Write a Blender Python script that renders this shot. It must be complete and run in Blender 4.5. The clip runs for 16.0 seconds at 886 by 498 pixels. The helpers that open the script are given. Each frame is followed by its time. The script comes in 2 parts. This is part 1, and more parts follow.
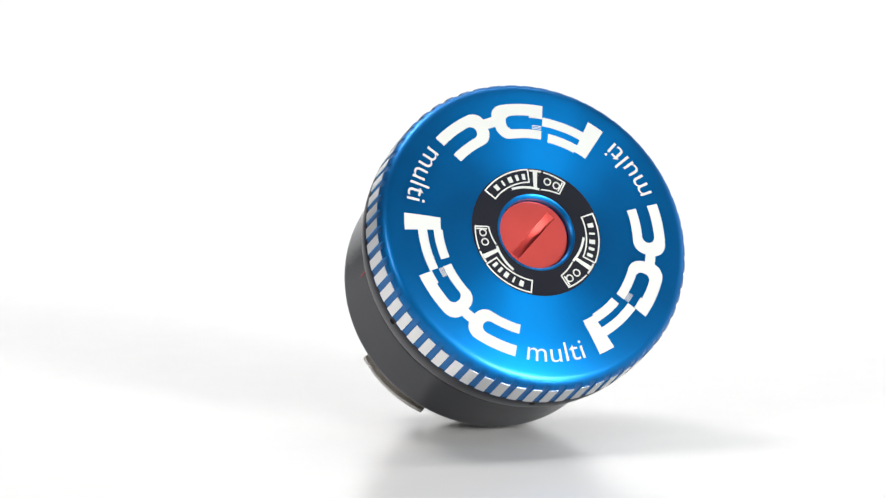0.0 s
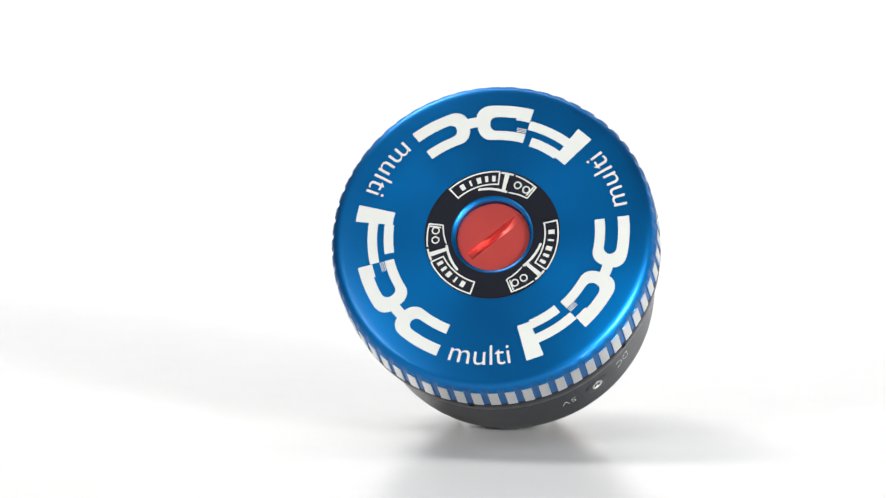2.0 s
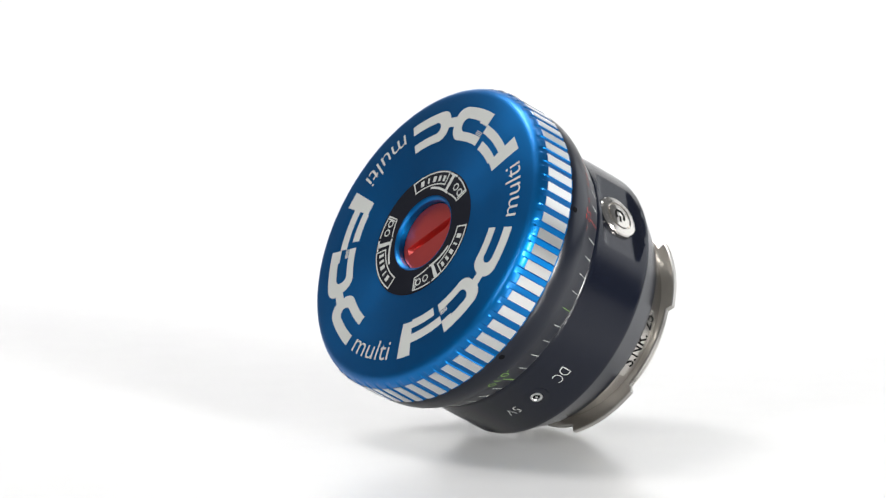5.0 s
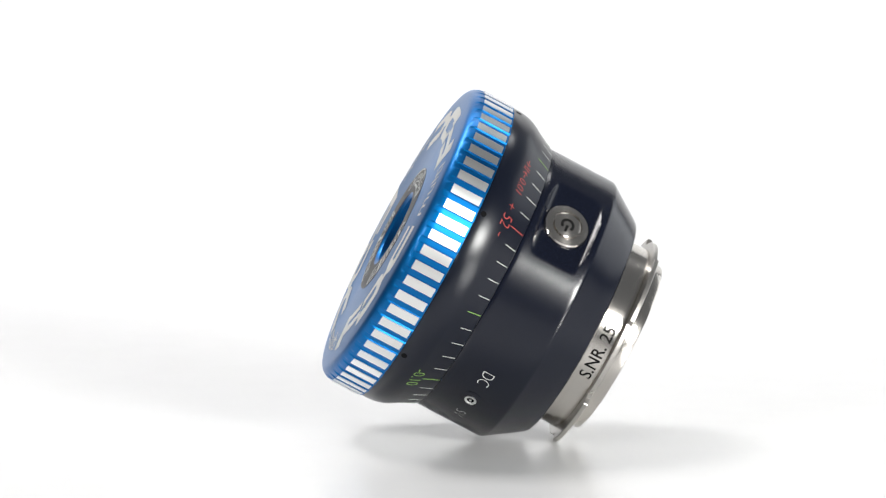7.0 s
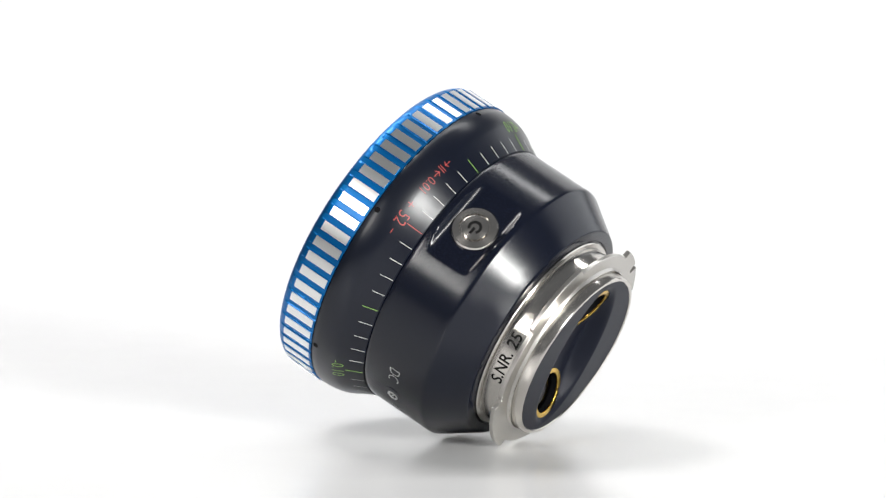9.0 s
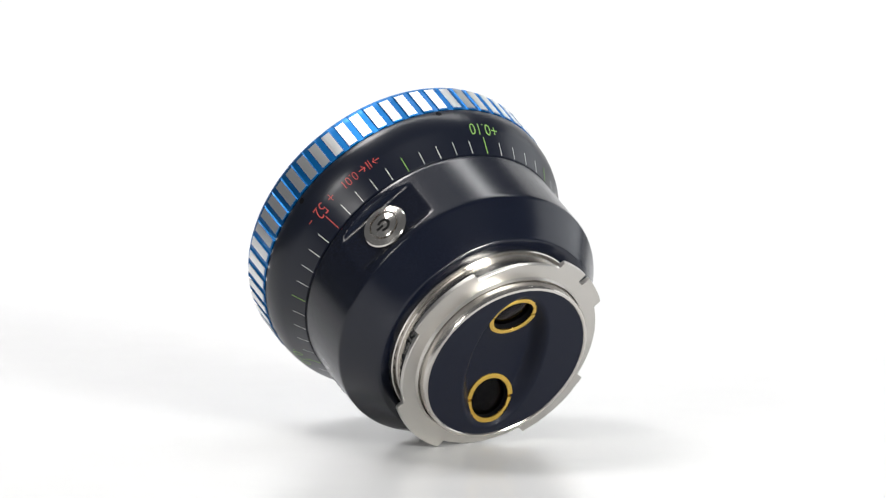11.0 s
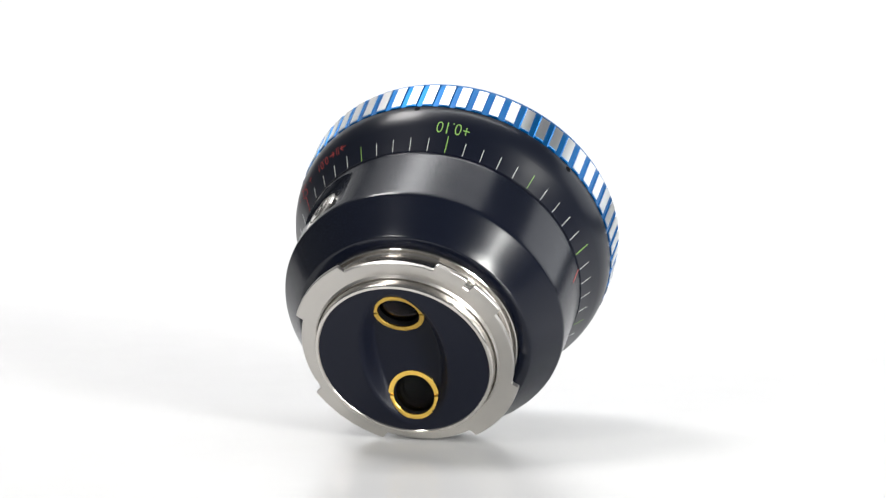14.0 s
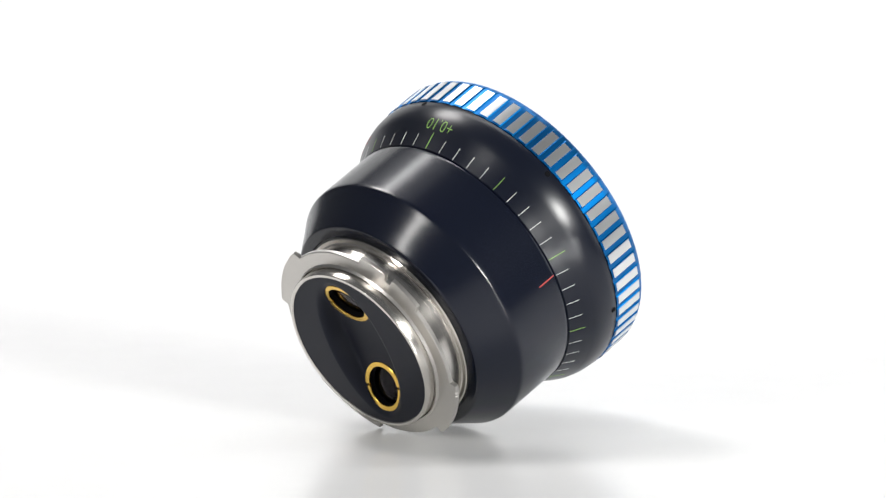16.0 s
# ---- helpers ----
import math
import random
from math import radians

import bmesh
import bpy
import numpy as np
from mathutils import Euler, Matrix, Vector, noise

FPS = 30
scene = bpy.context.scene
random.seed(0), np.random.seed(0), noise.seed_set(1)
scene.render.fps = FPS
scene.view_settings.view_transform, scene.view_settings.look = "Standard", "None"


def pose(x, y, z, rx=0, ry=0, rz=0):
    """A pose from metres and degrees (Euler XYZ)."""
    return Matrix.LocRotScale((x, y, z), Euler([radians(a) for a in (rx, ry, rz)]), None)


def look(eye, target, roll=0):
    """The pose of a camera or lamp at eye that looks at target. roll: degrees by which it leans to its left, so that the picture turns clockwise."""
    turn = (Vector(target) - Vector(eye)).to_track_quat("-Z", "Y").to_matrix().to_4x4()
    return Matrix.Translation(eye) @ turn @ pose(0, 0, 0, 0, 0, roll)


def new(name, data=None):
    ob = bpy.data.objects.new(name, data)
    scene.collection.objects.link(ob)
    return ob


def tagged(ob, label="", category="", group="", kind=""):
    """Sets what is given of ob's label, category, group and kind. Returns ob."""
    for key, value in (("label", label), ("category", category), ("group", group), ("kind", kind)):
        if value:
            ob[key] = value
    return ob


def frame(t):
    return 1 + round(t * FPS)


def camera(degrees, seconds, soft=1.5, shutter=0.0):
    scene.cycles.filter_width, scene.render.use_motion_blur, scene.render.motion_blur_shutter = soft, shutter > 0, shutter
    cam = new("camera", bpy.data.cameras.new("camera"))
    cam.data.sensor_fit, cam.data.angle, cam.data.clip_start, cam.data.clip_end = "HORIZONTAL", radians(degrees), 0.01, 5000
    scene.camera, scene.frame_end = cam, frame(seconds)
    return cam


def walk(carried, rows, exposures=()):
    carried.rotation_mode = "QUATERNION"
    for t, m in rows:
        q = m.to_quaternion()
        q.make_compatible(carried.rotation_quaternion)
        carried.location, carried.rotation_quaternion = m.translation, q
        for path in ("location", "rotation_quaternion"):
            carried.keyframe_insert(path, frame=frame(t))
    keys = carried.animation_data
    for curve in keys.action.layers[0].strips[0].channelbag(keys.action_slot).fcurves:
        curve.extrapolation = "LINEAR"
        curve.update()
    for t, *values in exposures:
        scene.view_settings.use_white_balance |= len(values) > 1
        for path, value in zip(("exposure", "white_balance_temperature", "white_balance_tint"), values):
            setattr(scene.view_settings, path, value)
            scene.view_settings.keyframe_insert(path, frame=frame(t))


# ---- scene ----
# Lengths of the gauge are written in units of U = 0.165 mm, measured from its own axis (r),
# round it (degrees, counter-clockwise seen from the blue cap) and back from the cap's face (h).
U = 0.000165
TILT = 28.324

# ---- camera ----
cam = camera(6.264, 16.0, soft=1.3)
EYE = (-0.01100, -2.36400, 0.38340)
PITCH = radians(7.916)
AIM = (EYE[0], EYE[1] + math.cos(PITCH), EYE[2] - math.sin(PITCH))
walk(cam, [(0.0, look(EYE, AIM, 0.168)), (16.0, look(EYE, AIM, 0.168))])

# ---- light ----
world = bpy.data.worlds.new("studio")
scene.world = world
world.use_nodes = True
back = world.node_tree.nodes["Background"]
back.inputs["Color"].default_value = (0.93, 0.96, 1.0, 1)
back.inputs["Strength"].default_value = 0.16


def softbox(name, eye, target, wide, high, watts, colour):
    data = bpy.data.lights.new(name, "AREA")
    data.shape, data.size, data.size_y = "RECTANGLE", wide, high
    data.energy, data.color = watts, colour
    ob = new(name, data)
    ob.matrix_world = look(eye, target)
    return ob


softbox("softbox_top_west", (-0.42, 0.60, 1.30), (-0.42, 0.02, 0.0), 0.74, 1.1, 1.4, (0.95, 0.98, 1.0))
softbox("softbox_right", (1.27, 0.62, 0.45), (0, 0, 0.05), 1.45, 0.70, 4.6, (0.95, 0.98, 1.0))
softbox("softbox_left", (-0.55, 0.40, 1.20), (0, 0, 0.04), 0.36, 0.36, 7.6, (1.0, 0.965, 0.95))
softbox("softbox_front_left", (-0.92, -1.10, 0.78), (0, 0, 0.04), 0.13, 0.50, 7, (1.0, 0.98, 0.95))
softbox("softbox_front", (0.90, -1.28, 0.42), (0, 0, 0.04), 0.40, 0.42, 36, (1.0, 1.0, 0.97))
# unseen lamp, added to brighten the sweep and the far table to white
softbox("added_backdrop_lamp", (0.0, 0.95, 1.9), (0, 2.1, 0.5), 2.0, 0.5, 38, (1.0, 1.0, 1.0))
scene.view_settings.exposure = -0.13


# ---- materials ----
def material(name, colour, rough=0.5, metal=0.0, grain=0.0, scale=900.0, bump=0.0, aniso=0.0, spec=0.5, coat=0.0, coat_rough=0.2):
    m = bpy.data.materials.new(name)
    m.use_nodes = True
    nt = m.node_tree
    b = nt.nodes["Principled BSDF"]
    b.inputs["Base Color"].default_value = (*colour, 1)
    b.inputs["Roughness"].default_value = rough
    b.inputs["Metallic"].default_value = metal
    b.inputs["Specular IOR Level"].default_value = spec
    b.inputs["Coat Weight"].default_value = coat
    b.inputs["Coat Roughness"].default_value = coat_rough
    if aniso:
        tan = nt.nodes.new("ShaderNodeTangent")
        tan.direction_type, tan.axis = "RADIAL", "Z"
        b.inputs["Anisotropic"].default_value = aniso
        b.inputs["Anisotropic Rotation"].default_value = 0.25
        nt.links.new(tan.outputs[0], b.inputs["Tangent"])
    if grain or bump:
        co = nt.nodes.new("ShaderNodeTexCoord")
        n1 = nt.nodes.new("ShaderNodeTexNoise")
        n1.inputs["Scale"].default_value, n1.inputs["Detail"].default_value = scale, 6
        n2 = nt.nodes.new("ShaderNodeTexNoise")
        n2.inputs["Scale"].default_value, n2.inputs["Detail"].default_value = scale / 14, 3
        for n in (n1, n2):
            nt.links.new(co.outputs["Object"], n.inputs["Vector"])
        add = nt.nodes.new("ShaderNodeMath")
        add.operation = "ADD"
        nt.links.new(n1.outputs["Fac"], add.inputs[0])
        nt.links.new(n2.outputs["Fac"], add.inputs[1])
        if grain:
            span = nt.nodes.new("ShaderNodeMapRange")
            span.inputs["From Min"].default_value, span.inputs["From Max"].default_value = 0.6, 1.4
            span.inputs["To Min"].default_value, span.inputs["To Max"].default_value = rough * (1 - grain), rough * (1 + grain)
            nt.links.new(add.outputs[0], span.inputs["Value"])
            nt.links.new(span.outputs[0], b.inputs["Roughness"])
            tint = nt.nodes.new("ShaderNodeMix")
            tint.data_type = "RGBA"
            tint.inputs[6].default_value = (*[c * (1 - 0.35 * grain) for c in colour], 1)
            tint.inputs[7].default_value = (*[min(1, c * (1 + 0.35 * grain)) for c in colour], 1)
            nt.links.new(n2.outputs["Fac"], tint.inputs[0])
            nt.links.new(tint.outputs[2], b.inputs["Base Color"])
        if bump:
            bp = nt.nodes.new("ShaderNodeBump")
            bp.inputs["Strength"].default_value, bp.inputs["Distance"].default_value = bump, 0.0001
            nt.links.new(n1.outputs["Fac"], bp.inputs["Height"])
            nt.links.new(bp.outputs[0], b.inputs["Normal"])
    return m


BLUE = material("blue anodised aluminium", (0.0, 0.145, 0.43), 0.43, 0.97, 0.10, 1500, 0.0, 0.5, coat=0.28, coat_rough=0.24)
BLACK = material("black anodised aluminium", (0.0026, 0.0042, 0.011), 0.21, 0.0, 0.03, 1500, 0.0, 0.0, 0.45)
BLACK_SATIN = material("satin black anodised aluminium", (0.0026, 0.0042, 0.011), 0.29, 0.0, 0.03, 1500, 0.0, 0.5, 0.45)
BLACK_DISC = material("matt black anodised aluminium", (0.004, 0.0055, 0.013), 0.42, 0.0, 0.05, 1500, 0.0, 0.0, 0.22)
BLACK_MATT = material("black printed ring", (0.005, 0.006, 0.012), 0.40, 0.0, 0.15, 900, 0.0, 0.0, 0.25)
SILVER = material("bare milled aluminium", (0.84, 0.84, 0.83), 0.30, 1.0, 0.10, 300)
STEEL = material("turned stainless steel", (0.66, 0.63, 0.59), 0.19, 1.0, 0.1, 1800, 0.0, 0.6)
STEEL_FLAT = material("ground stainless steel", (0.57, 0.55, 0.52), 0.32, 1.0, 0.12, 1800)
RED = material("red anodised aluminium", (0.66, 0.075, 0.065), 0.36, 0.7, 0.12, 1500, 0.0, 0.0, coat=0.5, coat_rough=0.3)
GOLD = material("gold anodised brass", (0.80, 0.52, 0.11), 0.24, 1.0, 0.15, 1500, 0.02)
WHITE_INK = material("white print", (0.57, 0.59, 0.57), 0.40, 0.0, 0.08, 3000, coat=0.28, coat_rough=0.24)
GREEN_INK = material("green engraving paint", (0.22, 0.40, 0.09), 0.5, 0.0, 0.08, 3000)
RED_INK = material("red engraving paint", (0.36, 0.045, 0.04), 0.5, 0.0, 0.08, 3000)
BLACK_INK = material("black engraving paint", (0.008, 0.008, 0.008), 0.75, 0.0, 0.08, 3000, spec=0.1)
# near-black that paints the shade of holes; also colours the lens tubes
SHADE_BLACK = material("black of hole shade and lens tubes", (0.003, 0.003, 0.004), 0.7, 0.0, 0.1, 900, spec=0.1)
ACRYLIC = material("white glossy acrylic", (0.755, 0.757, 0.76), 0.22, 0.0, 0.06, 60, 0.0, 0.0, 0.38)
STUDIO = material("dark grey studio floor", (0.09, 0.09, 0.095), 0.6, 0.0, 0.2, 8)
PAPER = material("white paper backdrop", (0.88, 0.88, 0.88), 0.8, 0.0, 0.04, 40)

GLASS = bpy.data.materials.new("coated lens glass")
GLASS.use_nodes = True
_g = GLASS.node_tree.nodes["Principled BSDF"]
_g.inputs["Base Color"].default_value = (0.14, 0.10, 0.20, 1)
_g.inputs["Roughness"].default_value = 0.02
_g.inputs["Transmission Weight"].default_value = 1.0
_g.inputs["IOR"].default_value = 1.22


# ---- building helpers ----
def part(name, bm, mat, parent, label="", smooth=True):
    """Link a bmesh as one mesh object under a thing or a part."""
    me = bpy.data.meshes.new(name)
    bmesh.ops.recalc_face_normals(bm, faces=bm.faces)
    bm.to_mesh(me)
    bm.free()
    if smooth:
        me.shade_smooth()
        me.set_sharp_from_angle(angle=radians(32))
    me.materials.append(mat)
    ob = new(name, me)
    ob.parent = parent
    if label:
        ob["label"] = label
    return ob


def polar(r, deg, h):
    a = radians(deg)
    return Vector((r * math.cos(a) * U, r * math.sin(a) * U, -h * U))


def lathe(profile, segs=192, shape=None, closed=False):
    """Turn a profile of (r, h) round the axis; shape(r, deg, h) may change each point."""
    bm = bmesh.new()
    rings = []
    for r, h in profile:
        ring = []
        for i in range(segs):
            d = 360 * i / segs
            q = shape(r, d, h) if shape else (r, d, h)
            ring.append(bm.verts.new(polar(*q)))
        rings.append(ring)
    pairs = list(zip(rings, rings[1:]))
    if closed:
        pairs.append((rings[-1], rings[0]))
    for a, b in pairs:
        for i in range(segs):
            j = (i + 1) % segs
            bm.faces.new((a[i], a[j], b[j], b[i]))
    return bm


def cap_ends(bm, first, last):
    """Close the two ends of a lathe (rings made first and last)."""
    bm.verts.ensure_lookup_table()
    for ring in (first, last):
        if ring:
            bm.faces.new([bm.verts[i] for i in ring])
    return bm


def corner(r0, h0, r1, h1, r2, h2, n=4):
    """A rounded corner of a profile: from point 0, bent by point 1, to point 2."""
    out = []
    for i in range(n + 1):
        t = i / n
        out.append(((1 - t) ** 2 * r0 + 2 * t * (1 - t) * r1 + t * t * r2, (1 - t) ** 2 * h0 + 2 * t * (1 - t) * h1 + t * t * h2))
    return out


def patch(bm, place, u0, u1, v0, v1, nu, thick):
    """A thin raised patch: a grid in (u, v), put on a surface by place(u, v, lift)."""
    tops, lows = [], []
    for i in range(nu + 1):
        u = u0 + (u1 - u0) * i / nu
        tops.append([bm.verts.new(place(u, v, thick)) for v in (v0, v1)])
        lows.append([bm.verts.new(place(u, v, 0)) for v in (v0, v1)])
    for i in range(nu):
        a, b, c, d = tops[i], tops[i + 1], lows[i], lows[i + 1]
        bm.faces.new((a[0], b[0], b[1], a[1]))
        bm.faces.new((a[0], c[0], d[0], b[0]))
        bm.faces.new((a[1], b[1], d[1], c[1]))
    bm.faces.new((tops[0][0], tops[0][1], lows[0][1], lows[0][0]))
    bm.faces.new((tops[-1][0], lows[-1][0], lows[-1][1], tops[-1][1]))
    return bm


def band(bm, place, path, width, thick=0.35, steps=6):
    """A stroke of even width along a path of (u, v), with mitred corners; u and v in units."""
    pts = [Vector(p) for p in path]
    fine = [pts[0]]
    for a, b in zip(pts, pts[1:]):
        n = max(1, int((b - a).length / steps))
        fine += [a.lerp(b, (i + 1) / n) for i in range(n)]
    rows = []
    for i, p in enumerate(fine):
        d0 = (p - fine[i - 1]).normalized() if i else (fine[1] - p).normalized()
        d1 = (fine[i + 1] - p).normalized() if i + 1 < len(fine) else d0
        n0, n1 = Vector((-d0.y, d0.x)), Vector((-d1.y, d1.x))
        m = (n0 + n1).normalized()
        m *= width / 2 / max(0.5, m.dot(n0))
        rows.append([bm.verts.new(place(q.x, q.y, thick)) for q in (p - m, p + m)])
    for a, b in zip(rows, rows[1:]):
        bm.faces.new((a[0], b[0], b[1], a[1]))
    return bm


def lettering(text, wide, high, place, weight=-0.012):
    """Flat text from the built-in font, scaled to wide x high units and laid on a surface by place(u, v, lift)."""
    data = bpy.data.curves.new("lettering", "FONT")
    data.body, data.size, data.resolution_u, data.offset = text, 1.0, 4, weight
    ob = new("lettering", data)
    me = bpy.data.meshes.new_from_object(ob.evaluated_get(bpy.context.evaluated_depsgraph_get()))
    bm = bmesh.new()
    bm.from_mesh(me)
    bpy.data.objects.remove(ob)
    bpy.data.curves.remove(data)
    bpy.data.meshes.remove(me)
    xs, ys = [v.co.x for v in bm.verts], [v.co.y for v in bm.verts]
    x0, x1, y0, y1 = min(xs), max(xs), min(ys), max(ys)
    for k in range(1, 8):
        for axis, lo, hi in ((0, x0, x1), (1, y0, y1)):
            no, co = [0, 0, 0], [0, 0, 0]
            no[axis], co[axis] = 1, lo + (hi - lo) * k / 8
            bmesh.ops.bisect_plane(bm, geom=bm.verts[:] + bm.edges[:] + bm.faces[:], plane_co=co, plane_no=no)
    for v in bm.verts:
        u = ((v.co.x - x0) / (x1 - x0) - 0.5) * wide
        w = ((v.co.y - y0) / (y1 - y0) - 0.5) * high
        v.co = place(u, w, 0.3)
    return bm


FACE = 11.0


def cap_h(r):
    """How far the slightly domed face of the cap falls back at a radius."""
    return FACE + 0.0008 * max(0.0, r - 200) ** 2


def on_face(deg, r):
    """Lay flat writing on the cap's face, its foot outwards."""
    return lambda u, v, lift: polar(r - v, deg + math.degrees(u / r), cap_h(r - v) - 0.2 - lift)


def round_surface(deg, h, radius, turned=True):
    """Lay writing round a turned surface; turned: its head towards the mount."""
    s = -1 if turned else 1

    def place(u, v, lift):
        hh = h - s * v
        r = radius(hh)
        return polar(r + lift, deg + s * math.degrees(u / r), hh)
    return place


# ---- the place ----
def build_place():
    bm = bmesh.new()
    s = 0.55
    vs = [bm.verts.new(p) for p in ((-s, -0.4, 0), (s, -0.4, 0), (s, 1.6, 0), (-s, 1.6, 0))]
    bm.faces.new(vs)
    low = bmesh.ops.extrude_face_region(bm, geom=bm.faces[:])
    for v in [g for g in low["geom"] if isinstance(g, bmesh.types.BMVert)]:
        v.co.z -= 0.02
    floor = part("floor", bm, ACRYLIC, None, smooth=False)
    tagged(floor, "glossy white acrylic shooting table", "table top", kind="structure")
    bm = bmesh.new()
    line = [(1.59, 0.004)] + [(1.59 + 0.6 * math.sin(radians(a)), 0.004 + 0.6 - 0.6 * math.cos(radians(a))) for a in range(6, 91, 6)] + [(2.19, 1.5)]
    s = 1.3
    rows = [[bm.verts.new((x, y, z)) for x in (-s, s)] for y, z in line]
    rows2 = [[bm.verts.new((x, y + 0.01, z - 0.006)) for x in (-s, s)] for y, z in line]
    for grid in (rows, rows2):
        for a, b in zip(grid, grid[1:]):
            bm.faces.new((a[0], a[1], b[1], b[0]))
    bm2 = bmesh.new()
    vs = [bm2.verts.new(p) for p in ((-4, -4, -0.024), (4, -4, -0.024), (4, 4, -0.024), (-4, 4, -0.024))]
    bm2.faces.new(vs)
    tagged(part("ground", bm2, STUDIO, None, smooth=False), "dark grey studio floor under the white table", "floor", kind="structure")
    sweep = part("backdrop", bm, PAPER, None)
    tagged(sweep, "seamless white paper sweep behind the table", "backdrop", kind="structure")


build_place()

# ---- the gauge ----
gauge = new("flange_gauge")
gauge.empty_display_size = 0.02
tagged(gauge, "black lens-shaped gauge with blue cap, tipped on its steel rim", "measuring gauge")
LIFT = 381.84 * U
_t = radians(TILT)
LEAN = Matrix(((1, 0, 0, 0), (0, math.sin(_t), -math.cos(_t), 0), (0, math.cos(_t), math.sin(_t), LIFT), (0, 0, 0, 1)))


def main_part(name, bm, mat, label="", smooth=True):
    ob = part(name, bm, mat, gauge, label, smooth)
    ob.matrix_local = LEAN
    return ob


LANDS = 60
PITCH_LAND = 360 / LANDS
LAND_AT = 3.56


def groove(deg):
    """How deep the cap's rim is fluted at an angle, 0 to 1; lands stand between the flutes."""
    x = ((deg - LAND_AT) / PITCH_LAND + 0.5) % 1 - 0.5
    x = abs(x) - 0.29
    return 0.0 if x <= 0 else math.sqrt(max(0.0, 1 - (1 - min(1, x / 0.035)) ** 2))


def build_cap():
    def shape(r, d, h):
        depth = 1.9 * groove(d) * min(1, max(0, (h - 22) / 8))
        return (r - depth if r > 278 else r, d, h)
    prof = [(66, 24 + FACE), (66, 5 + FACE), (70, 0.6 + FACE), (72, FACE), (120, FACE), (180, FACE)] + [(r, cap_h(r)) for r in range(200, 271, 7)]
    prof += corner(270, cap_h(270), 287, cap_h(270) + 2, 290, 36, 8)[1:] + [(290, 40), (290, 60), (290, 96), (280, 96)]
    cap = main_part("cap", lathe(prof, LANDS * 16, shape), BLUE, "bright blue anodised knurled cap")
    # silver lands between the flutes
    bm = bmesh.new()

    def place(u, v, lift):
        return polar(289.8 + lift, u, v)
    patch(bm, place, -0.285 * PITCH_LAND, 0.285 * PITCH_LAND, 36.0, 92.5, 3, 1.4)
    first = part("land", bm, SILVER, cap, "bare silver aluminium land", smooth=False)
    for i in range(LANDS):
        ob = first if i == 0 else new("land", first.data)
        ob.parent = cap
        ob["label"] = "bare silver aluminium land"
        ob.matrix_local = Matrix.Rotation(radians(LAND_AT + i * PITCH_LAND), 4, "Z")
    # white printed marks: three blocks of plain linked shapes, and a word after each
    for k in range(3):
        start = 168.3 + 120 * k

        def place(u, v, lift, start=start):
            return polar(v, start + u, cap_h(v) - 0.25 - lift)
        bm = bmesh.new()
        for u0, u1, v0, v1 in ((0, 7.4, 180, 200), (0, 7.4, 200, 222), (0, 7.4, 222, 247), (7.4, 27.9, 206, 223), (7.4, 24.2, 177, 194)):
            patch(bm, place, u0, u1, v0, v1, 8, 0.35)
        part("forked_mark", bm, WHITE_INK, cap, "white printed forked block", smooth=False)
        for name, flip, u0, u1, lo, hi in (("linked_mark", 1, 28.1, 53.0, 179.5, 245.5), ("open_mark", -1, 57.0, 81.7, 183, 244.5)):
            bm = bmesh.new()
            bend = u1 if flip > 0 else u0
            tip = u0 if flip > 0 else u1
            wa, wb = (22.5, 17) if flip > 0 else (20.5, 18)
            deg = 57.3 / 212
            ro, ri = 24, 12
            outer, inner = [], []
            n = 7
            outer.append((tip, hi)), inner.append((tip, hi - wa))
            for s in range(9):
                q = s / 8
                outer.append((tip + (bend - flip * ro * deg - tip) * q, hi))
                inner.append((tip + (bend - flip * (ri + 23) * deg - tip) * q, hi - wa))
            for s in range(1, n):
                a = radians(90 * s / n)
                outer.append((bend - flip * (ro - ro * math.sin(a)) * deg, hi - ro + ro * math.cos(a)))
                inner.append((bend - flip * (23 + ri - ri * math.sin(a)) * deg, hi - wa - ri + ri * math.cos(a)))
            for s in range(n):
                a = radians(90 * s / n)
                outer.append((bend - flip * (ro - ro * math.cos(a)) * deg, lo + ro - ro * math.sin(a)))
                inner.append((bend - flip * (23 + ri - ri * math.cos(a)) * deg, lo + wb + ri - ri * math.sin(a)))
            for s in range(9):
                q = s / 8
                outer.append((bend - flip * ro * deg + (tip - bend + flip * ro * deg) * q, lo))
                inner.append((bend - flip * (ri + 23) * deg + (tip - bend + flip * (ri + 23) * deg) * q, lo + wb))
            va = [[bm.verts.new(place(*p, 0.35)) for p in pair] for pair in zip(outer, inner)]
            for a, b in zip(va, va[1:]):
                bm.faces.new((a[0], a[1], b[1], b[0]))
            if flip > 0:
                patch(bm, place, 52.6, 57.4, 207, 226, 2, 0.35)
                patch(bm, place, 28.1, 34.5, 219.5, 224, 3, 0.35)
                for s in range(4):
                    patch(bm, place, 28.3, 33.2, 195.5 + 2.9 * s, 196.9 + 2.9 * s, 2, 0.35)
            part(name, bm, WHITE_INK, cap, "white printed rounded bracket", smooth=False)
        part("lettering", lettering("multi", 106, 36, on_face(start + 100.2, 227), -0.004), WHITE_INK, cap, "white printed word multi", smooth=False)
    return cap


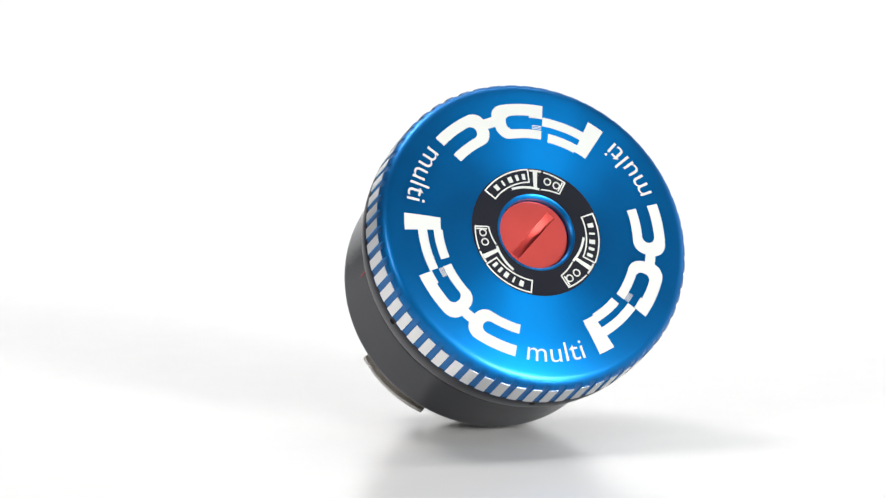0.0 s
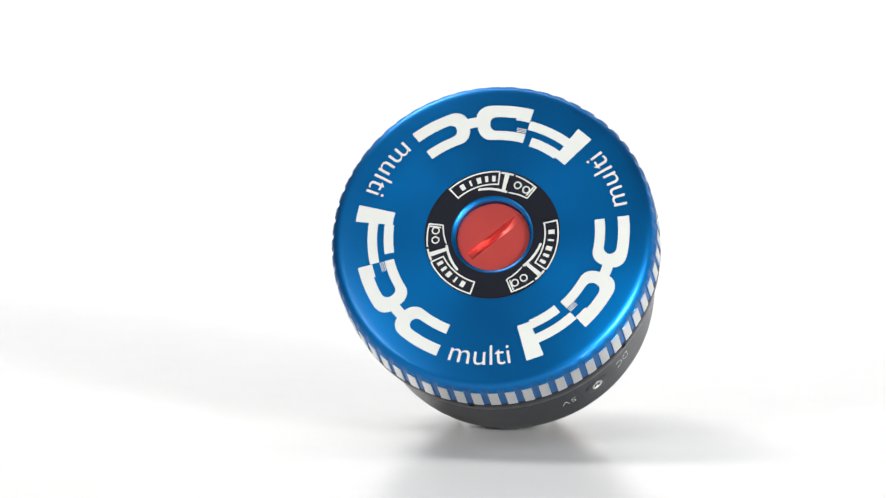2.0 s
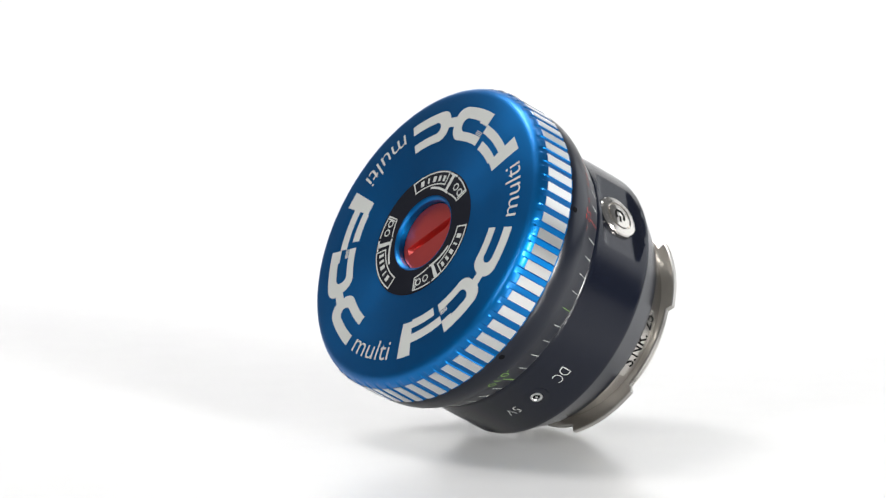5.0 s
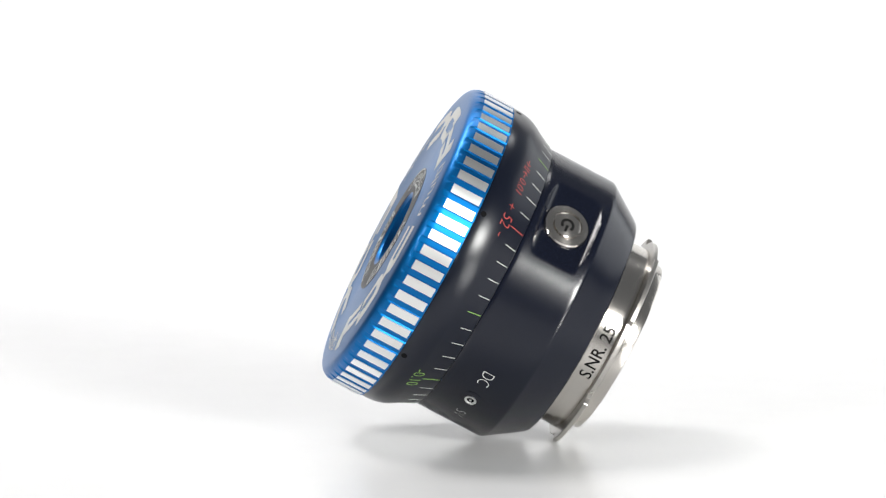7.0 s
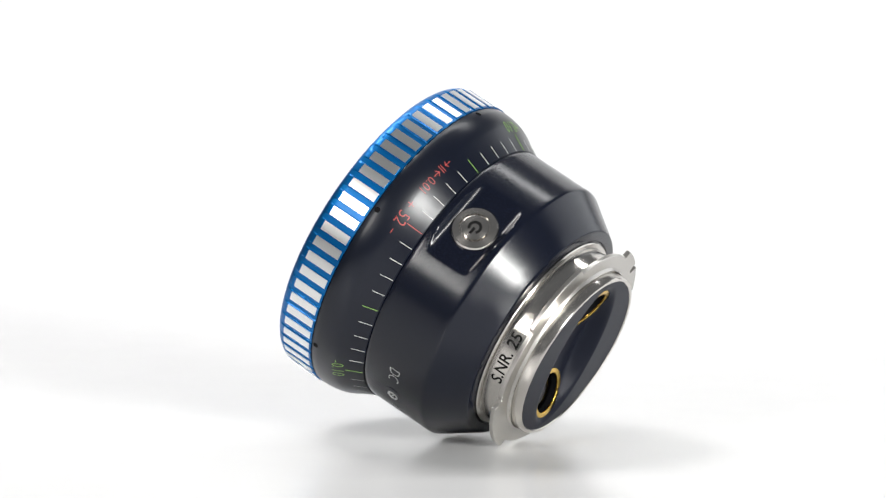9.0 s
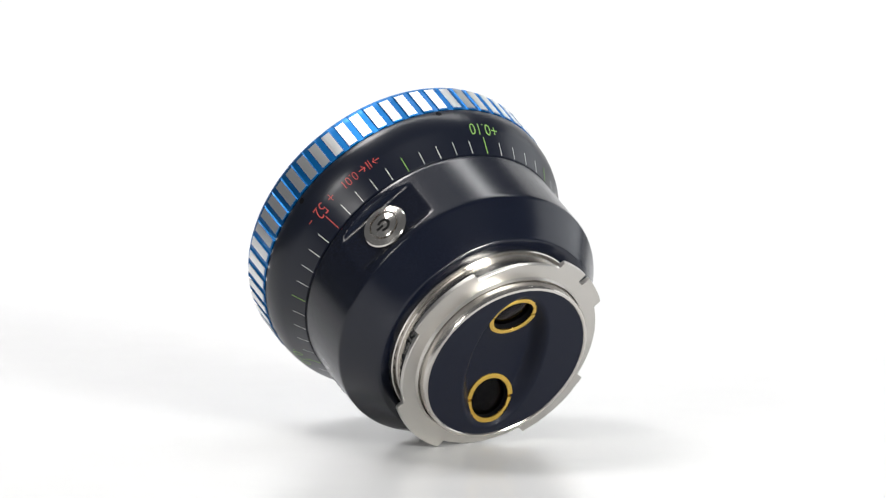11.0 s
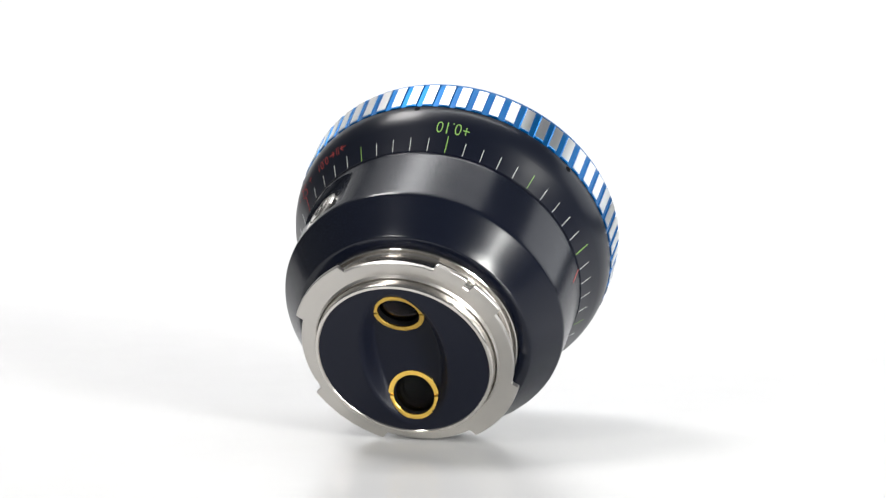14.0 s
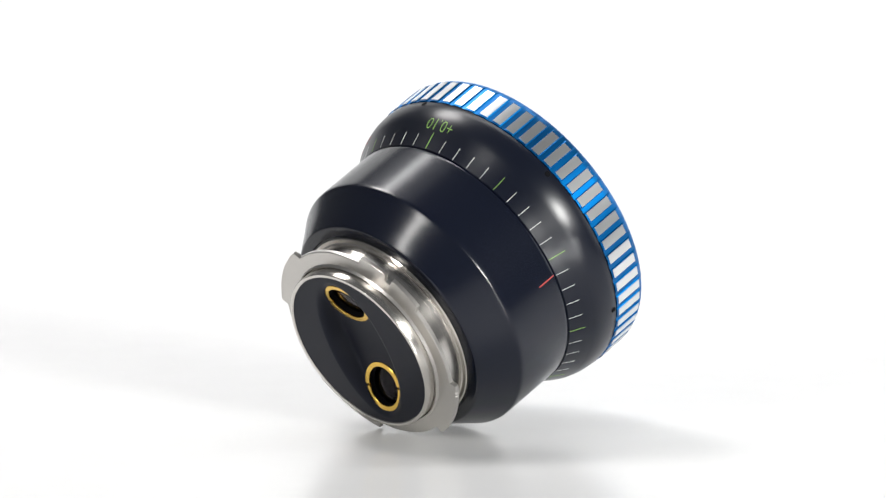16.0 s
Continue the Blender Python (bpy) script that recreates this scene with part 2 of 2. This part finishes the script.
def build_inlay():
    prof = [(73, FACE + 0.8), (73, FACE - 0.5), (121, FACE - 0.5), (121, FACE + 0.8)]
    inlay = main_part("inlay", lathe(prof, 128), BLACK_MATT, "black printed ring round the plug")
    for k in range(3):
        start = 49.5 + 120 * k

        def place(u, v, lift, start=start):
            return polar(v, start + u, FACE - 0.5 - lift)

        def stroke(bm, pts, width=2.6):
            def lay(u, v, lift):
                return place(math.degrees(u / 100), v, lift)
            band(bm, lay, [(radians(a) * 100, r) for a, r in pts], width, 0.3, 4)
        bm = bmesh.new()
        # outlined long box with plain bars for its writing
        stroke(bm, [(38, 119), (38, 95), (85, 94), (85, 117), (38, 119)])
        for a, w, lo in ((43, 3.2, 100), (50, 3.0, 100), (57.5, 4.4, 100), (66, 2.0, 100), (74.5, 4.4, 100)):
            patch(bm, place, a - w / 2, a + w / 2, lo, lo + 11, 2, 0.3)
        # outlined short box, open at one end, with two plain bars
        stroke(bm, [(23.5, 117), (2.0, 115), (1.0, 90)])
        stroke(bm, [(1.0, 90), (24, 83)])
        for a in (8.0, 18.0):
            stroke(bm, [(a + 3.4 * math.sin(math.tau * q / 14), 101.5 + 6.2 * math.cos(math.tau * q / 14)) for q in range(15)], 2.4)
        patch(bm, place, 3.2, 4.6, 93, 113, 1, 0.3)
        # post with a long foot
        patch(bm, place, 29.0, 33.2, 84, 118, 2, 0.3)
        patch(bm, place, 25.5, 36.5, 115.5, 119, 3, 0.3)
        stroke(bm, [(26, 83), (40, 85), (61, 89)], 4.4)
        part("emblem", bm, WHITE_INK, inlay, "white printed emblem of plain boxes and bars", smooth=False)


def build_plug():
    bm = bmesh.new()
    n = 72
    top, seat = 16 + FACE, 25 + FACE
    ang = radians(41.5)
    half, wide = 55, 8.2

    def vert(x, y, h):
        return bm.verts.new((x * U, y * U, -h * U))

    m = 14
    c, sn = math.cos(ang), math.sin(ang)

    def at(lx, ly, h):
        return vert(c * lx - sn * ly, sn * lx + c * ly, h)
    xs = [half * (2 * k / m - 1) for k in range(m + 1)]
    lips = [[at(x, y, top) for x in xs] for y in (-wide, wide)]
    beds = [[at(x, y * 0.9, top + 2 + 15 * (1 - (x / half) ** 2)) for x in xs] for y in (-wide, wide)]
    lip = lips[0] + lips[1][::-1]
    rim = [vert(64.5 * math.cos(math.tau * i / n), 64.5 * math.sin(math.tau * i / n), top) for i in range(n)]
    low = [vert(65.5 * math.cos(math.tau * i / n), 65.5 * math.sin(math.tau * i / n), seat) for i in range(n)]
    edges = [bm.edges.new((rim[i], rim[(i + 1) % n])) for i in range(n)]
    edges += [bm.edges.new((lip[i], lip[(i + 1) % len(lip)])) for i in range(len(lip))]
    bmesh.ops.triangle_fill(bm, use_beauty=True, use_dissolve=False, edges=edges)
    for f in [f for f in bm.faces if all(v in lip for v in f.verts)]:
        bm.faces.remove(f)
    for i in range(n):
        bm.faces.new((rim[i], low[i], low[(i + 1) % n], rim[(i + 1) % n]))
    for k in range(m):
        bm.faces.new((beds[0][k], beds[0][k + 1], beds[1][k + 1], beds[1][k]))
        for row, bed in zip(lips, beds):
            bm.faces.new((row[k], row[k + 1], bed[k + 1], bed[k]))
    for k in (0, m):
        bm.faces.new((lips[0][k], beds[0][k], beds[1][k], lips[1][k]))
    main_part("plug", bm, RED, "red anodised screw plug with a coin slot", smooth=True)


RING = [(278, 96), (287.5, 96.5), (289, 99), (289, 112)] + corner(289, 112, 288, 132, 279.5, 148, 5)[1:] + [(270, 164), (263, 178), (257, 190), (250, 191.5)]


def ring_radius(h):
    for (r0, h0), (r1, h1) in zip(RING, RING[1:]):
        if h0 <= h <= h1 and h1 > h0:
            return r0 + (r1 - r0) * (h - h0) / (h1 - h0)
    return 256.0


TICK_ZERO = 26.65


def build_ring():
    ring = main_part("scale_ring", lathe(RING, 192), BLACK_SATIN, "black anodised tapered scale ring")
    for k in range(-12, 38):
        long = k % 5 == 0
        ink = RED_INK if k == 0 else GREEN_INK if long else WHITE_INK
        deg = TICK_ZERO + 7.2 * k
        bm = bmesh.new()
        half = 0.75 if k % 10 == 0 else 0.5

        def place(u, v, lift, deg=deg):
            r = ring_radius(v)
            return polar(r + lift, deg + math.degrees(u / r), v)
        top = 160 if k % 10 == 0 else 163 if long else 167
        for a, b in ((top, 178), (178, 189.3)):
            patch(bm, place, -half, half, a, b, 1, 0.4)
        part("tick", bm, ink, ring, smooth=False)
    for text, deg, wide, high, h, ink in (
            ("+0.10", TICK_ZERO + 73, 60, 20, 146, GREEN_INK), ("-0.10", TICK_ZERO - 71.6, 52, 19, 149, GREEN_INK),
            ("52", 26.9, 23, 20, 149, RED_INK), ("0.01", 42.6, 30, 14, 148, RED_INK)):
        bm = lettering(text, wide, high, round_surface(deg, h, ring_radius), -0.014)
        part("lettering", bm, ink, ring, ("green" if ink is GREEN_INK else "red") + " engraved figures", smooth=False)
    bm = bmesh.new()
    for deg, rows in ((33.0, (((-6, 0), (6, 0)), ((0, -6), (0, 6)))), (21.2, (((-4, 0), (4, 0)),)),
                      (54.0, (((-8, 0), (4, 0)), ((0, 5), (5, 0), (0, -5)))), (48.4, (((8, 0), (-4, 0)), ((0, 5), (-5, 0), (0, -5)))),
                      (51.2, (((-2.4, 7), (-2.4, -7)), ((2.4, 7), (2.4, -7))))):
        for row in rows:
            band(bm, round_surface(deg, 147, ring_radius), row, 1.3, 0.4, 3)
    part("engraved_signs", bm, RED_INK, ring, "red engraved plus, minus and arrow signs", smooth=False)
    for k in range(6):
        deg = 24.4 + 60 * k
        # no hole is cut: a flat disc carries its shade as colour
        bm = bmesh.new()
        m = 20
        centre = bm.verts.new(polar(289.3, deg, 106))
        loop = [bm.verts.new(polar(289.5, deg + math.degrees(5.4 * math.cos(math.tau * i / m) / 286), 106 + 5.4 * math.sin(math.tau * i / m))) for i in range(m)]
        for i in range(m):
            bm.faces.new((centre, loop[i], loop[(i + 1) % m]))
        part("screw_hole_shade", bm, SHADE_BLACK, ring, "flat dark disc painted as the shade in a grub screw hole", smooth=False)


BUTTON_DEG, BUTTON_H = 41.3, 256.0
FLAT = 242.0


def build_barrel():
    hs = [194, 200, 204, 206, 207, 208, 209, 210, 211, 213] + [217 + 6.0 * i for i in range(14)] + [301, 303, 304, 305, 306, 307, 308, 310, 314.5]
    prof = [(246, 190), (254.5, 190.8)] + [(256.0, h) for h in hs] + corner(256.0, 317, 256.0, 321, 253.6, 323.8, 3)[1:]
    prof += [(239.5, 344.5), (225.5, 366), (213, 384.5)] + corner(213, 384.5, 211, 388, 207, 388.4, 3)[1:] + [(192, 388.4), (190, 386), (178, 386)]

    def shape(r, d, h):
        # a flat milled into the side, round the push button
        x = (d - BUTTON_DEG + 180) % 360 - 180
        if abs(x) < 40 and 195 <= h <= 317 and r > 250:
            side = r * math.sin(radians(x))
            run = r * math.cos(radians(x))
            cut = FLAT + (max(abs(h - 257) - 36, 0) / 18.0) ** 2 * 14.0
            if run > cut:
                return (math.hypot(cut, side), BUTTON_DEG + math.degrees(math.atan2(side, cut)), h)
        return (r, d, h)
    barrel = main_part("barrel", lathe(prof, 480, shape), BLACK, "black anodised barrel with a chamfered rear edge")
    # index line
    bm = bmesh.new()
    patch(bm, lambda u, v, lift: polar(256.0 + lift, 177.2 + u, v), -0.28, 0.28, 194, 233, 1, 0.4)
    part("index_line", bm, RED_INK, barrel, "red engraved index line", smooth=False)
    for text, deg, wide, high in (("DC", 326.6, 31, 22), ("5V", 299.0, 28, 18)):
        bm = lettering(text, wide, high, round_surface(deg, 256, lambda h: 256.0), -0.022)
        part("lettering", bm, WHITE_INK, barrel, "white engraved letters", smooth=False)
    return barrel


def radial_frame(deg, h, r):
    """A frame on the side of the gauge: z outwards, x back along the axis."""
    a = radians(deg)
    out = Vector((math.cos(a), math.sin(a), 0))
    x = Vector((0, 0, -1))
    y = out.cross(x)
    m = Matrix((x, y, out)).transposed().to_4x4()
    m.translation = polar(r, deg, h)
    return m


def spun(profile, segs=64):
    """A small turned piece on its own z axis, profile of (radius, height) in units, closed at the middle."""
    bm = bmesh.new()
    rings = [[bm.verts.new((r * U * math.cos(math.tau * i / segs), r * U * math.sin(math.tau * i / segs), z * U)) for i in range(segs)] for r, z in profile]
    for a, b in zip(rings, rings[1:]):
        for i in range(segs):
            bm.faces.new((a[i], a[(i + 1) % segs], b[(i + 1) % segs], b[i]))
    if profile[-1][0] > 0:
        bm.faces.new(rings[-1])
    return bm


def build_button(barrel):
    m = radial_frame(BUTTON_DEG, BUTTON_H, FLAT)
    body = part("push_button", spun([(42, -3), (42, 4), (40, 6.2), (28.2, 8.2), (27.6, 4.0), (25.2, 4.0), (24.6, 8.4), (23.4, 9.0), (0.5, 9.2)]), STEEL, gauge, "round brushed steel push button")
    body.matrix_local = LEAN @ m
    bm = bmesh.new()

    def place(u, v, lift):
        return Vector((u * U, v * U, (9.2 + lift) * U))
    c = radians(90)
    arc = [(10.5 * math.cos(c + radians(a)), 10.5 * math.sin(c + radians(a))) for a in range(45, 316, 18)]
    band(bm, place, arc, 5.0, 0.25, 2)
    band(bm, place, [(0, 1), (0, 15)], 5.0, 0.25, 3)
    sign = part("power_symbol", bm, BLACK_INK, body, "dark engraved power symbol", smooth=False)
    sign.matrix_local = Matrix.Rotation(radians(180), 4, "Z")


def build_socket():
    m = radial_frame(312.2, 255.5, 255.2)
    ring = part("power_socket", spun([(23, -2), (23, 0.5), (20, 0.9), (11, 0.9)]), BLACK, gauge, "small round power socket")
    ring.matrix_local = LEAN @ m
    part("contact_ring", spun([(11, 0.5), (11, 2.4), (8.0, 2.8), (6.4, 0.6)]), SILVER, ring, "bright metal contact ring")
    # nearly flat black disc, the bore's shade put in as colour
    part("bore_shade", spun([(6.4, 1.2), (0.5, 1.0)]), SHADE_BLACK, ring)
    part("contact_pin", spun([(2.4, 0.5), (2.4, 2.2), (0.4, 2.6)], 16), SILVER, ring)


def build_mount():
    prof = [(188, 385), (188, 390), (186.5, 392), (180, 392.5), (178, 394)] + [(178, 400 + 8 * i) for i in range(5)] + [(176, 434), (160, 434)]
    mount = main_part("mount", lathe(prof, 192), STEEL, "turned stainless steel lens mount")

    # flange with four bayonet lugs
    def edge(d):
        r = 193.5
        for c, lo, hi in ((39.0, -19.5, 20.5), (131.8, -19.0, 19.5), (219.8, -20.0, 20.0), (310.6, -20.5, 20.5)):
            x = (d - c + 180) % 360 - 180
            if lo - 1.6 < x < hi + 1.6:
                k = min(1, max(0, (x - lo + 1.6) / 1.6), max(0, (hi + 1.6 - x) / 1.6))
                r = max(r, 193.5 + 14.0 * k * k * (3 - 2 * k))
        # slot for the locating pin
        x = abs((d - 131.3 + 180) % 360 - 180)
        if x < 2.0:
            r = min(r, 191.0)
        # small driver slots at two lug ends
        for c in (336.0, 205.0):
            x = abs((d - c + 180) % 360 - 180)
            if 0.5 < x < 1.2:
                r -= 3.0
        return r

    def shape(r, d, h):
        return (r if r < 190 else edge(d) - (206.5 - r), d, h)
    prof = [(170, 433.5), (204.5, 433), (206.5, 434.4), (206.5, 440.6), (205.3, 442), (172, 442), (168, 442.4), (165, 447), (165, 434)]
    part("bayonet_flange", lathe(prof, 720, shape), STEEL_FLAT, mount, "steel flange with four bayonet lugs")
    prof = [(160, 440), (165, 443)] + [(162.5, 447), (162.5, 464.5), (161, 467.3), (156.5, 468), (155, 466.5), (155, 455)]
    part("mount_tube", lathe(prof, 192), STEEL, mount, "bright steel rim of the mount")
    bm = lettering("S.NR. 25", 101, 23, round_surface(356.6, 413.6, lambda h: 178.0, False), 0.010)
    part("lettering", bm, BLACK_INK, mount, "black engraved serial lettering", smooth=False)
    return mount


BOWL_X, BOWL_Y, BOWL_D = 81.0, 146.0, 31.0


def bowl(x, y):
    """Depth of the hollow milled into the rear disc."""
    q = 1 - (y / BOWL_Y) ** 2
    if q <= 0:
        return 0.0
    side = (BOWL_X * math.sqrt(q) - abs(x)) / 26.0
    k = min(1, max(0, side))
    return BOWL_D * q * (k * k * (3 - 2 * k))


EYE_OUT, EYE_IN = 47.0, 37.5


REAR = Matrix.Rotation(radians(-1.5), 4, "Z")


def build_rear():
    bm = bmesh.new()
    eyes = (90.0, -90.0)
    seg = 192
    rings = []
    for i in range(1, 79):
        r = 155.0 * i / 78
        rings.append([bm.verts.new((r * U * math.cos(math.tau * j / seg), r * U * math.sin(math.tau * j / seg), -(466.0 - bowl(r * math.cos(math.tau * j / seg), r * math.sin(math.tau * j / seg))) * U)) for j in range(seg)])
    for a, b in zip(rings, rings[1:]):
        for j in range(seg):
            bm.faces.new((a[j], b[j], b[(j + 1) % seg], a[(j + 1) % seg]))
    bm.faces.new(rings[0])
    # bores for the two lenses
    gone = [f for f in bm.faces if any(math.hypot(f.calc_center_median().x / U, f.calc_center_median().y / U - e) < 43 for e in eyes)]
    bmesh.ops.delete(bm, geom=gone, context="FACES")
    disc = main_part("rear_disc", bm, BLACK_DISC, "matt black rear disc with a hollowed channel")
    disc.matrix_local = LEAN @ REAR
    for e in eyes:
        depth = bowl(0, e)
        slope = math.degrees(math.atan(2 * BOWL_D * abs(e) / BOWL_Y ** 2))
        # z of the frame looks out of the mount and leans to the axis
        out = Vector((0, -math.copysign(math.sin(radians(slope)), e), -math.cos(radians(slope))))
        x = Vector((1, 0, 0))
        m = Matrix((x, out.cross(x), out)).transposed().to_4x4()
        m.translation = Vector((0, e * U, -(466.0 - depth) * U))
        gold = part("lens_ring", spun_open([(EYE_OUT, -6), (EYE_OUT, 3.2), (EYE_OUT - 0.8, 4.0), (EYE_IN + 0.8, 4.0), (EYE_IN, 3.2), (EYE_IN, 0.5)], 2.0), GOLD, gauge, "gold threaded ring round a small lens")
        gold.matrix_local = LEAN @ REAR @ m
        part("lens_tube", spun([(EYE_IN + 0.3, 1.0), (EYE_IN - 1, -15), (EYE_IN - 5, -16), (EYE_IN - 5, -24), (EYE_IN - 9, -25), (EYE_IN - 9, -40), (0.5, -40.5)]), SHADE_BLACK, gold, "dark tube behind the lens")
        wide, slope = EYE_IN - 1.2, radians(24)
        dome = [(wide * math.sin(slope * k / 12) / math.sin(slope), -9 + 5 * (math.cos(slope * k / 12) - math.cos(slope)) / (1 - math.cos(slope))) for k in range(12, 0, -1)]
        part("lens_glass", spun([(0.5, -13), (wide, -13)] + dome + [(0.4, -4)]), GLASS, gold, "small coated convex glass lens")
    return disc


def spun_open(profile, notch, segs=96):
    """A turned ring, open in the middle, with two spanner notches across its face."""
    bm = bmesh.new()
    rings = []
    for r, z in profile:
        row = []
        for i in range(segs):
            a = math.tau * i / segs
            x, y = r * math.cos(a), r * math.sin(a)
            zz = z - 3.0 if z > 3 and abs(y) < notch else z
            row.append(bm.verts.new((x * U, y * U, zz * U)))
        rings.append(row)
    for a, b in zip(rings, rings[1:]):
        for i in range(segs):
            bm.faces.new((a[i], a[(i + 1) % segs], b[(i + 1) % segs], b[i]))
    return bm


build_cap()
build_inlay()
build_plug()
build_ring()
build_button(build_barrel())
build_socket()
build_mount()
build_rear()

# seconds, place of the gauge on the table, and its turn
POSES = [
    (0.0, 0.01686, -0.01880, 21.72),
    (0.5, 0.01386, -0.02072, 14.31),
    (1.0, 0.01050, -0.02226, 6.74),
    (1.5, 0.00692, -0.02337, -0.85),
    (2.0, 0.00314, -0.02405, -8.56),
    (2.5, -0.00068, -0.02427, -16.24),
    (3.0, -0.00444, -0.02407, -23.88),
    (3.5, -0.00819, -0.02344, -31.72),
    (4.0, -0.01163, -0.02244, -39.39),
    (4.2, -0.01295, -0.02194, -42.49),
    (4.7, -0.01628, -0.02097, -50.13),
    (5.2, -0.01936, -0.01955, -57.77),
    (5.7, -0.02212, -0.01771, -65.41),
    (6.3, -0.02494, -0.01501, -74.58),
    (6.5, -0.02575, -0.01401, -77.63),
    (7.0, -0.02705, -0.00990, -86.01),
    (7.5, -0.02860, -0.00564, -94.15),
    (8.0, -0.03015, -0.00148, -101.66),
    (8.5, -0.03158, 0.00299, -109.50),
    (9.0, -0.03261, 0.00725, -116.72),
    (9.2, -0.03284, 0.00922, -120.09),
    (9.7, -0.03226, 0.01265, -127.81),
    (10.2, -0.03118, 0.01593, -135.54),
    (10.7, -0.02961, 0.01898, -143.27),
    (11.3, -0.02713, 0.02226, -152.54),
    (11.5, -0.02569, 0.02376, -155.76),
    (12.0, -0.02165, 0.02710, -164.22),
    (12.5, -0.01739, 0.02959, -172.38),
    (13.0, -0.01307, 0.03130, -180.11),
    (13.5, -0.00849, 0.03245, -188.04),
    (14.0, -0.00388, 0.03305, -195.80),
    (14.5, 0.00084, 0.03320, -203.74),
    (15.0, 0.00548, 0.03299, -211.61),
    (15.5, 0.01003, 0.03251, -219.55),
    (16.0, 0.01449, 0.03182, -227.69),
]


def motions():
    walk(gauge, [(t, pose(x, y, 0, 0, 0, turn)) for t, x, y, turn in POSES])


motions()
